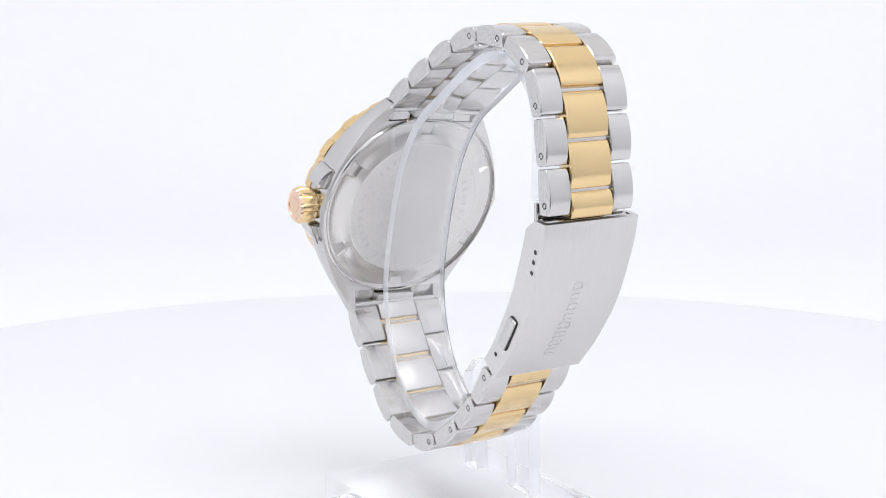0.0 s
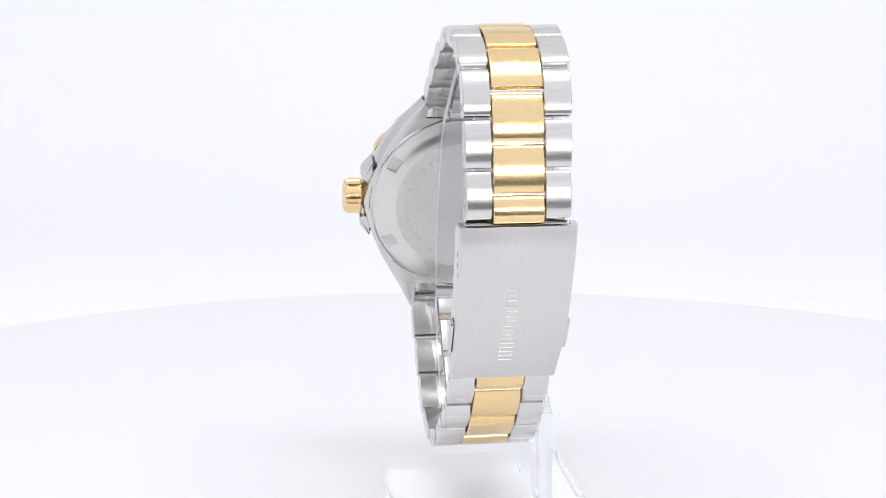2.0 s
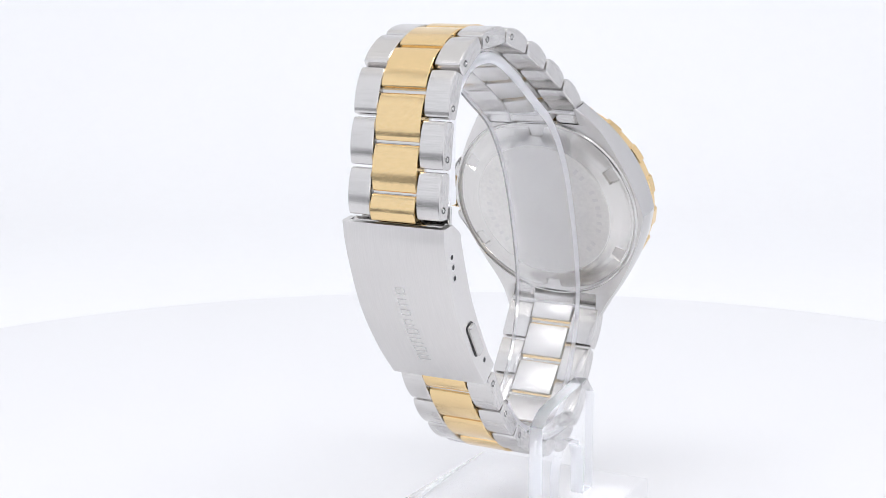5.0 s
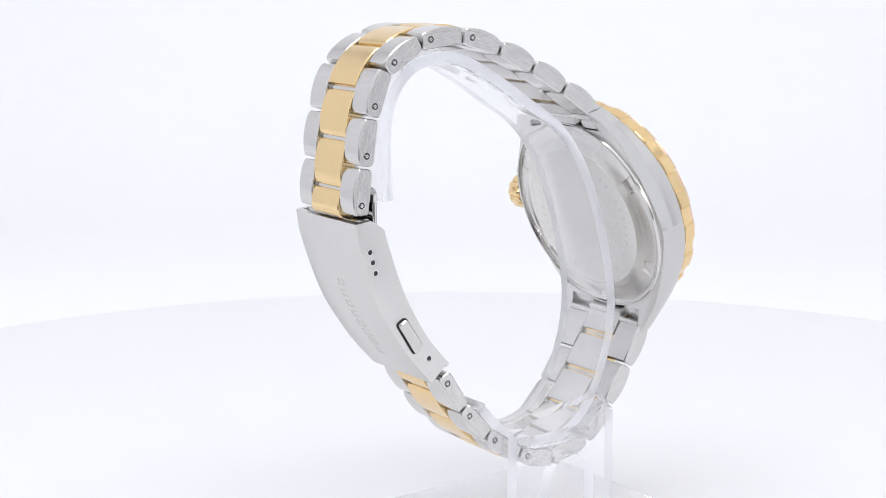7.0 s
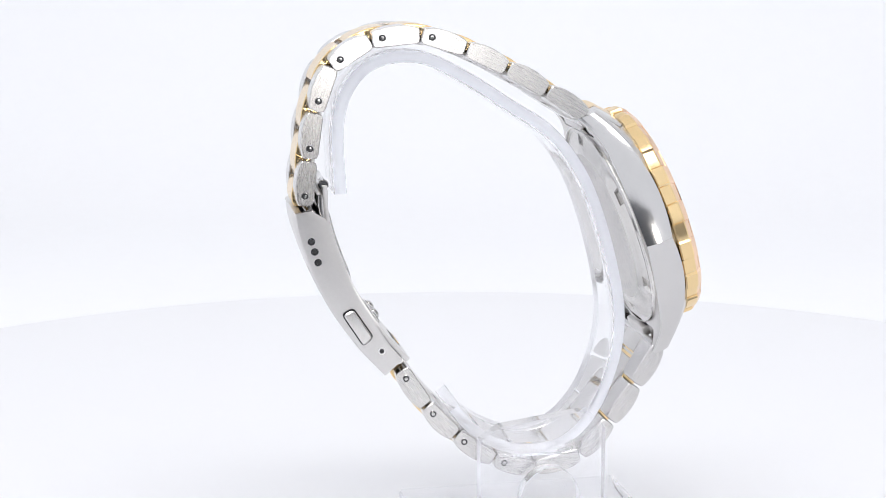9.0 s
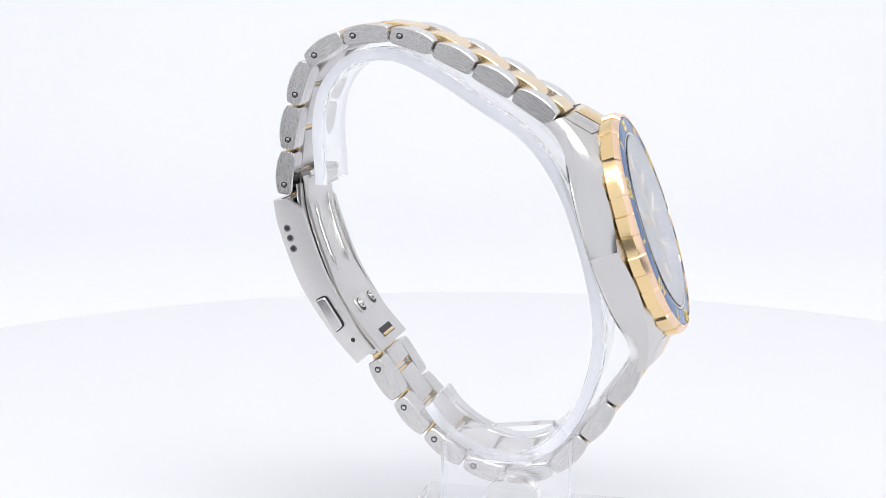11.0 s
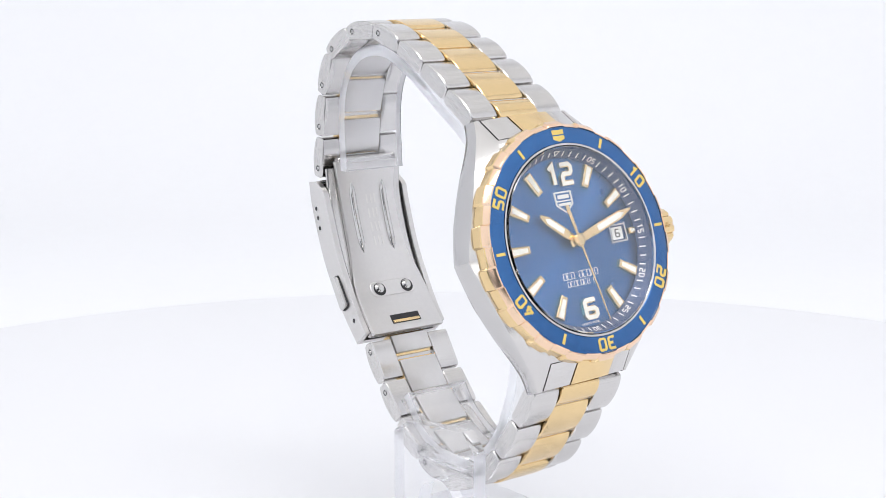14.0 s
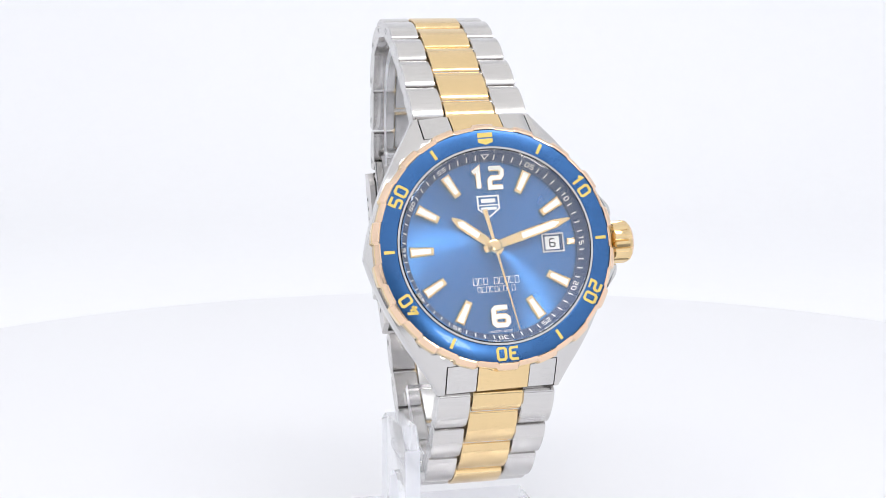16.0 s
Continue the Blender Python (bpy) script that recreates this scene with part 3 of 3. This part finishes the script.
def case(watch):
    bm = bmesh.new()
    rows = [-18.7 + 37.4 * k / 56 for k in range(57)]
    slab(bm, rows, lambda u: (-half_width(u), half_width(u)), 24, taper=0.022, bow=0.3)
    for s in (-1, 1):
        lug_rows = [s * (18.7 + 4.35 * k / 7) for k in range(8)]
        slab(bm, lug_rows, lambda u: (9.3, half_width(u)), 3, taper=0.022, bow=0.3)
        slab(bm, lug_rows, lambda u: (-half_width(u), -9.3), 3, taper=0.022, bow=0.3)
    me = finish(bm, 14)
    me.materials.append(flank_steel)
    me.materials.append(flank_polish)
    me.materials.append(satin)
    body = part("case", me, flank_steel, watch, "brushed steel watch case with faceted flanks and short lugs", m=CASE, angle=14)
    # crown guards
    for s in (-1, 1):
        bm = bmesh.new()
        extrude(bm, rounded([(18.6, s * 3.8), (21.2, s * 4.1), (20.9, s * 5.8), (18.8, s * 8.4)], 0.6, 3), -8.2, -3.6, 0.3)
        part("crown_guard", bm, polished, body, m=CASE)
    # end links between the lugs
    for s in (-1, 1):
        for q in (-1, 1):
            bm = bmesh.new()
            a, b = sorted((q * 4.42, q * 9.1))
            slab(bm, [s * (18.85 + 4.05 * k / 6) for k in range(7)], lambda u: (a, b), 6, lift=0.02, floor=lambda u: -9.4)
            part("end_link", bm, brushed, watch, "brushed steel end link between the lugs", m=CASE, angle=20)
        bm = bmesh.new()
        slab(bm, [s * (18.85 + 4.1 * k / 7) for k in range(8)], lambda u: (-4.25, 4.25), 6, lift=0.15, floor=lambda u: -8.0)
        ob = part("end_link", bm, gold, watch, "polished gold-plated middle of the end link", m=CASE, angle=20)
        bm = bmesh.new()
        box(bm, -4.3, 4.3, *sorted((s * 19.7, s * 21.6)), -10.6, -8.05, 0.3)
        part("link_back", bm, satin, ob, "plain steel underside", m=CASE)
        bm = bmesh.new()
        lathe(bm, [(0, -9.2), (0.7, -9.2), (0.7, 9.2), (0, 9.2)], 16)
        part("spring_bar", bm, polished, watch, "polished spring bar", m=CASE @ Matrix.Translation((0, s * 21.7, -10.3)) @ Matrix.Rotation(math.pi / 2, 4, "Y"))
    # case back with six wrench slots
    seat = CASE @ Matrix.Translation((0, 0, 0.45))
    bm = bmesh.new()
    n_ang = 144
    radii = [(0, -10.9), (14.0, -10.9), (14.15, -10.82), (14.3, -10.86), (16.0, -10.45), (16.02, -10.44), (18.2, -9.9), (18.22, -9.9), (18.6, -9.8), (18.62, -9.35),
             (18.95, -9.35), (19.0, -10.1), (19.3, -10.15), (19.45, -9.9), (19.45, -8.75)]
    grid = []
    for k in range(n_ang):
        a = 2 * math.pi * k / n_ang
        deep = (k + 1) % 24 in (0, 1, 2)
        grid.append([bm.verts.new((r * math.sin(a), r * math.cos(a), z + (1.3 if deep and 16.01 < r < 18.21 else 0))) for r, z in radii])
    for k in range(n_ang):
        p, q = grid[k], grid[(k + 1) % n_ang]
        for i in range(len(radii) - 1):
            bm.faces.new([v for v in ((p[i], p[i + 1], q[i + 1], q[i]) if i else (p[0], p[1], q[1]))])
    for f in bm.faces:
        f.material_index = 1 if f.calc_center_median().to_2d().length > 14.1 else 0
    me = finish(bm, 25)
    me.materials.append(frosted)
    me.materials.append(turned)
    back = part("case_back", me, frosted, body, "frosted steel screw-down case back with six slots", m=seat, angle=25)
    bar_bm = bmesh.new()
    box(bar_bm, -0.32, 0.32, -0.55, 0.55, -10.97, -10.87)
    bar = finish(bar_bm)
    for r, count in ((11.9, 44),):
        for k in range(count):
            if (k * 7) % 10 < 8:
                part("engraving", bar, satin, back, m=seat @ Matrix.Rotation(2 * math.pi * k / count, 4, "Z") @ Matrix.Translation((0, r, 0)))
    bm = bmesh.new()
    lathe(bm, [(18.98, -9.9), (19.02, -10.28), (19.16, -10.36), (19.3, -10.28), (19.42, -10.05)], 120)
    part("back_rim", bm, polished, back, "polished rim", m=seat)


def bezel(watch):
    def rim(r, a):
        """Eighteen flat grips, each ten degrees wide, with steps of the same width between them."""
        if r < 19.3:
            return r
        f = (math.degrees(a) + 10) % 20 - 10
        k = min(1, max(0, (abs(f) - 4.8) / 0.45))
        return r - 0.42 * k
    bm = bmesh.new()
    prof = [(16.1, -3.5), (19.95, -3.5), (20.28, -3.3), (20.3, -1.45), (20.2, -1.2), (19.6, -0.4), (19.4, -0.24), (19.15, -0.2), (19.05, -0.5), (16.3, -0.5), (16.1, -0.8)]
    lathe(bm, prof, 720, rim, closed=True)
    for f in bm.faces:
        c = f.calc_center_median()
        # the front bevel takes the lit copy of the gold, the sides the plain one
        f.material_index = 1 if c.z > -1.25 and math.hypot(c.x, c.y) > 18.8 else 0
    me = finish(bm, 22)
    me.materials.append(plain_gold)
    me.materials.append(lit_gold)
    ring = part("bezel", me, gold, watch, "gold bezel with flat grips and a blue numbered insert", m=CASE)
    bm = bmesh.new()
    lathe(bm, [(16.28, -0.5), (16.28, -0.2), (16.4, -0.12), (18.9, -0.3), (19.03, -0.36), (19.03, -0.5)], 160)
    face = part("insert", bm, insert_blue, ring, "satin blue bezel insert", m=CASE, angle=25)
    for mnt in range(5, 65, 5):
        a = radians(mnt * 6)
        x, y = 17.6 * math.sin(a), 17.6 * math.cos(a)
        bm = bmesh.new()
        if mnt == 60:
            extrude(bm, [(-1.25, 18.55), (-1.25, 17.75), (1.25, 17.75), (1.25, 18.55)], -0.4, -0.16, 0.04)
            extrude(bm, [(-1.25, 17.55), (-1.25, 16.95), (0, 16.45), (1.25, 16.95), (1.25, 17.55)], -0.4, -0.13, 0.04)
        elif mnt % 10 == 0:
            number(bm, str(mnt), x, y, a, 1.75, 2.3, 0.32, 0.44, -0.4, -0.13)
        else:
            d = Vector((math.sin(a), math.cos(a)))
            stroke(bm, [d * 16.75, d * 18.5], 0.5, -0.4, -0.12)
        part("numeral" if mnt % 10 == 0 and mnt < 60 else "minute_mark", bm, yellow, face, "yellow painted marking", m=CASE, angle=30)


def dial(watch):
    D = -3.0
    bm = bmesh.new()
    lathe(bm, [(14.9, D - 0.6)] + [(14.9 * k / 12, D - 0.36 * (k / 12) ** 2) for k in range(12, -1, -1)], 128)
    face = part("dial", bm, dial_blue, watch, "sunray blue dial with applied gold indices", m=CASE)
    # sloping chapter ring and the polished ring under the crystal
    bm = bmesh.new()
    lathe(bm, [(14.25, D - 0.05), (14.25, D + 0.12), (14.4, D + 0.2), (15.95, -0.85), (16.1, -0.85), (16.1, D - 0.1)], 128)
    ring = part("chapter_ring", bm, ring_blue, watch, "sloping dark blue minute ring with white numbers", m=CASE, angle=30)
    bm = bmesh.new()
    lathe(bm, [(15.75, -0.95), (15.75, -0.25), (15.9, -0.1), (16.22, -0.1), (16.22, -0.6), (16.0, -0.95)], 128)
    part("crystal_gasket", bm, polished, watch, "bright ring round the crystal", m=CASE, angle=30)

    slope = math.atan2(1.95, 1.55)

    def on_ring(a, r):
        """Pose on the chapter ring at clock angle a: local Y outwards up the slope."""
        z = D + 0.2 + (r - 14.4) * math.tan(slope) * 1.0
        return CASE @ Matrix.Rotation(-a, 4, "Z") @ Matrix.Translation((0, r, z + 0.03)) @ Matrix.Rotation(slope, 4, "X")
    tick_bm = bmesh.new()
    box(tick_bm, -0.10, 0.10, -0.55, 0.55, -0.03, 0.03)
    tick = finish(tick_bm)
    for k in range(60):
        a = radians(6 * k)
        if k == 0:
            bm = bmesh.new()
            stroke(bm, [(-0.6, 0.45), (0.6, 0.45), (0, -0.5)], 0.16, -0.03, 0.03, True)
            part("minute_mark", bm, white, ring, m=on_ring(a, 14.85))
        elif k % 5:
            part("minute_mark", tick, white, ring, m=on_ring(a, 14.8))
        else:
            bm = bmesh.new()
            number(bm, "%02d" % k, 0, 0, 0, 0.72, 1.05, 0.18, 0.17, -0.03, 0.03)
            part("minute_number", bm, white, ring, m=on_ring(a, 14.85))
    # applied indices: gold frames with pale filling
    for h in (1, 2, 4, 5, 7, 8, 9, 10, 11):
        a = radians(30 * h)
        m = CASE @ Matrix.Rotation(-a, 4, "Z") @ Matrix.Translation((0, 11.9, D))
        bm = bmesh.new()
        extrude(bm, [(-0.68, -2.0), (0.68, -2.0), (0.92, 2.0), (-0.92, 2.0)], -0.35, 0.55, 0.14)
        ob = part("hour_index", bm, plain_gold, face, "applied gold baton with pale filling", m=m, angle=20)
        bm = bmesh.new()
        extrude(bm, [(-0.36, -1.45), (0.36, -1.45), (0.50, 1.75), (-0.50, 1.75)], 0.5, 0.60, 0.03)
        part("index_filling", bm, lume, face, m=m, angle=20)
    bm = bmesh.new()
    box(bm, 12.45, 13.9, -0.55, 0.55, D - 0.4, D + 0.55, 0.12)
    part("hour_index", bm, plain_gold, face, "short applied gold baton beside the date", m=CASE)
    bm = bmesh.new()
    box(bm, 12.75, 13.7, -0.28, 0.28, D + 0.5, D + 0.6)
    part("index_filling", bm, lume, face, m=CASE)
    for text, y, w, hgt, gap, th in (("12", 11.35, 2.95, 4.0, 0.2, 0.9), ("6", -11.4, 3.2, 3.7, 0, 0.95)):
        bm = bmesh.new()
        number(bm, text, 0, y, 0, w, hgt, gap, th, D - 0.35, D + 0.5)
        part("hour_numeral", bm, plain_gold, face, "applied gold-edged numeral with pale face", m=CASE, angle=20)
        bm = bmesh.new()
        number(bm, text, 0, y, 0, w - 0.12, hgt - 0.12, gap + 0.12, th - 0.26, D + 0.4, D + 0.57)
        part("numeral_face", bm, lume, face, m=CASE, angle=20)
    # shield emblem: plain shape
    shield = [(-1.75, 8.45), (1.75, 8.45), (1.75, 6.3), (0, 5.0), (-1.75, 6.3)]
    bm = bmesh.new()
    stroke(bm, shield, 0.24, D - 0.2, D + 0.14, True)
    stroke(bm, [(-1.75, 6.95), (1.75, 6.95)], 0.2, D, D + 0.13)
    part("emblem", bm, white, face, "plain white outlined shield", m=CASE)
    bm = bmesh.new()
    box(bm, -1.2, 1.2, 7.35, 8.0, D, D + 0.13)
    box(bm, -1.3, 1.3, 6.15, 6.6, D, D + 0.13)
    part("emblem_bar", bm, white, face, m=CASE)
    # maker's and model lines, and the tiny line under six, as plain outlined bars
    for x0, x1, count, gap_at, y, hh, th in ((-4.0, 3.9, 9, 3, -5.5, 0.54, 0.10), (-3.35, 3.1, 9, 7, -6.85, 0.44, 0.085), (-2.0, 2.0, 10, 5, -13.75, 0.13, 0.06)):
        step = (x1 - x0) / count
        for k in range(count):
            if k == gap_at:
                continue
            c, hw = x0 + (k + 0.5) * step, step * 0.37
            z = D - 0.36 * (y / 14.9) ** 2
            bm = bmesh.new()
            stroke(bm, [(c + hw, y + hh), (c - hw, y + hh), (c - hw, y - hh), (c + hw, y - hh)], th, z - 0.05, z + 0.05, k % 2 == 0)
            part("print_bar", bm, white, face, m=CASE)
    # date window
    bm = bmesh.new()
    stroke(bm, [(8.4, -1.45), (11.9, -1.45), (11.9, 1.45), (8.4, 1.45)], 0.28, D - 0.4, D + 0.25, True)
    part("date_frame", bm, polished, face, "polished frame round the date", m=CASE, angle=20)
    bm = bmesh.new()
    box(bm, 8.4, 11.9, -1.45, 1.45, D - 0.4, D + 0.02)
    part("date_surround", bm, ring_blue, face, "dark blue window surround", m=CASE)
    bm = bmesh.new()
    box(bm, 8.85, 11.25, -1.08, 1.08, D, D + 0.06)
    part("date_disc", bm, white, face, m=CASE)
    bm = bmesh.new()
    number(bm, "6", 10.05, 0, 0, 1.1, 1.5, 0, 0.22, D + 0.02, D + 0.09)
    part("date_number", bm, dark, face, m=CASE)


def watch_hands(watch):
    D = -3.0

    def hand(name, tip, tail, width, z, filling, label):
        v = Vector(tip)
        m = CASE @ Matrix.Rotation(-math.atan2(v.x, v.y), 4, "Z") @ Matrix.Translation((0, 0, D + z))
        L = v.length
        bm = bmesh.new()
        w = width / 2
        extrude(bm, [(-w * 0.7, -tail), (w * 0.7, -tail), (w, L * 0.35), (w * 0.95, L * 0.8), (w * 0.25, L), (-w * 0.25, L), (-w * 0.95, L * 0.8), (-w, L * 0.35)], 0, 0.28, 0.09)
        ob = part(name, bm, plain_gold, watch, label, m=m, angle=20)
        if filling:
            bm = bmesh.new()
            extrude(bm, [(-w * 0.55, L * 0.36), (w * 0.55, L * 0.36), (w * 0.58, L * 0.78), (0.05, L * 0.86), (-0.05, L * 0.86), (-w * 0.58, L * 0.78)], 0.24, 0.32, 0.02)
            part("hand_filling", bm, lume, ob, "pale luminous filling", m=m)
    hand("hour_hand", (-6.6, 5.1), 1.6, 1.7, 0.75, True, "gold hour hand with pale filling")
    hand("minute_hand", (13.1, 3.7), 1.9, 1.7, 1.15, True, "gold minute hand with pale filling")
    v = Vector((2.63, -14.1))
    m = CASE @ Matrix.Rotation(-math.atan2(v.x, v.y), 4, "Z") @ Matrix.Translation((0, 0, D + 1.6))
    bm = bmesh.new()
    extrude(bm, [(-0.40, -6.1), (0.40, -6.1), (0.24, 0), (0.10, 14.2), (-0.10, 14.2), (-0.24, 0)], 0, 0.16, 0.04)
    part("second_hand", bm, plain_gold, watch, "thin gold second hand", m=m)
    bm = bmesh.new()
    lathe(bm, [(1.15, 0.4), (1.15, 1.75), (0.95, 1.9), (0.4, 1.95), (0, 1.95)], 32)
    part("hand_hub", bm, plain_gold, watch, "round gold hub", m=CASE @ Matrix.Translation((0, 0, D)))


def crystal(watch):
    bm = bmesh.new()
    lathe(bm, [(0, -0.75), (15.7, -0.75), (15.7, -0.05), (15.5, 0.08), (0, 0.12)], 96)
    ob = part("crystal", bm, glass, watch, "clear flat watch crystal", m=CASE)
    ob.visible_shadow = False


def crown(watch):
    at = CASE @ Matrix.Translation((19.5, -0.2, -6.0)) @ Matrix.Rotation(math.pi / 2, 4, "Y")
    bm = bmesh.new()

    def flute(r, a):
        return r - 0.38 * max(0.0, math.cos(a * 12)) if r > 2.9 else r
    lathe(bm, [(0, 0), (2.4, 0), (2.4, 1.0), (3.1, 1.2), (3.55, 1.6), (3.6, 3.9), (3.3, 4.5), (2.8, 4.85), (2.6, 4.8), (2.5, 4.65), (1.2, 4.65), (0, 4.65)], 96, flute)
    for f in bm.faces:
        # the crown's end face takes the lit copy of the gold
        f.material_index = 1 if f.calc_center_median().z > 4.6 else 0
    me = finish(bm, 28)
    me.materials.append(plain_gold)
    me.materials.append(lit_gold)
    ob = part("crown", me, gold, watch, "fluted gold winding crown", m=at)
    bm = bmesh.new()
    extrude(bm, [(-1.3, 1.2), (1.3, 1.2), (1.3, -0.5), (0, -1.6), (-1.3, -0.5)], 4.5, 4.72)
    part("crown_emblem", bm, lit_gold, ob, "plain raised shield", m=at)


def wristwatch():
    watch = new("wristwatch")
    tagged(watch, "two-tone steel and gold wristwatch with blue dial on a clear stand", "watch")
    case(watch)
    bezel(watch)
    dial(watch)
    watch_hands(watch)
    crystal(watch)
    crown(watch)
    bracelet(watch)
    clasp(watch)
    return watch


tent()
TABLE = turntable()
STAND = display_stand()
WATCH = wristwatch()


def motions():
    rows = [(t, pose(0, 0, 0, 0, 0, a)) for t, a in TURN]
    for thing in (TABLE, STAND, WATCH):
        walk(thing, rows)


motions()
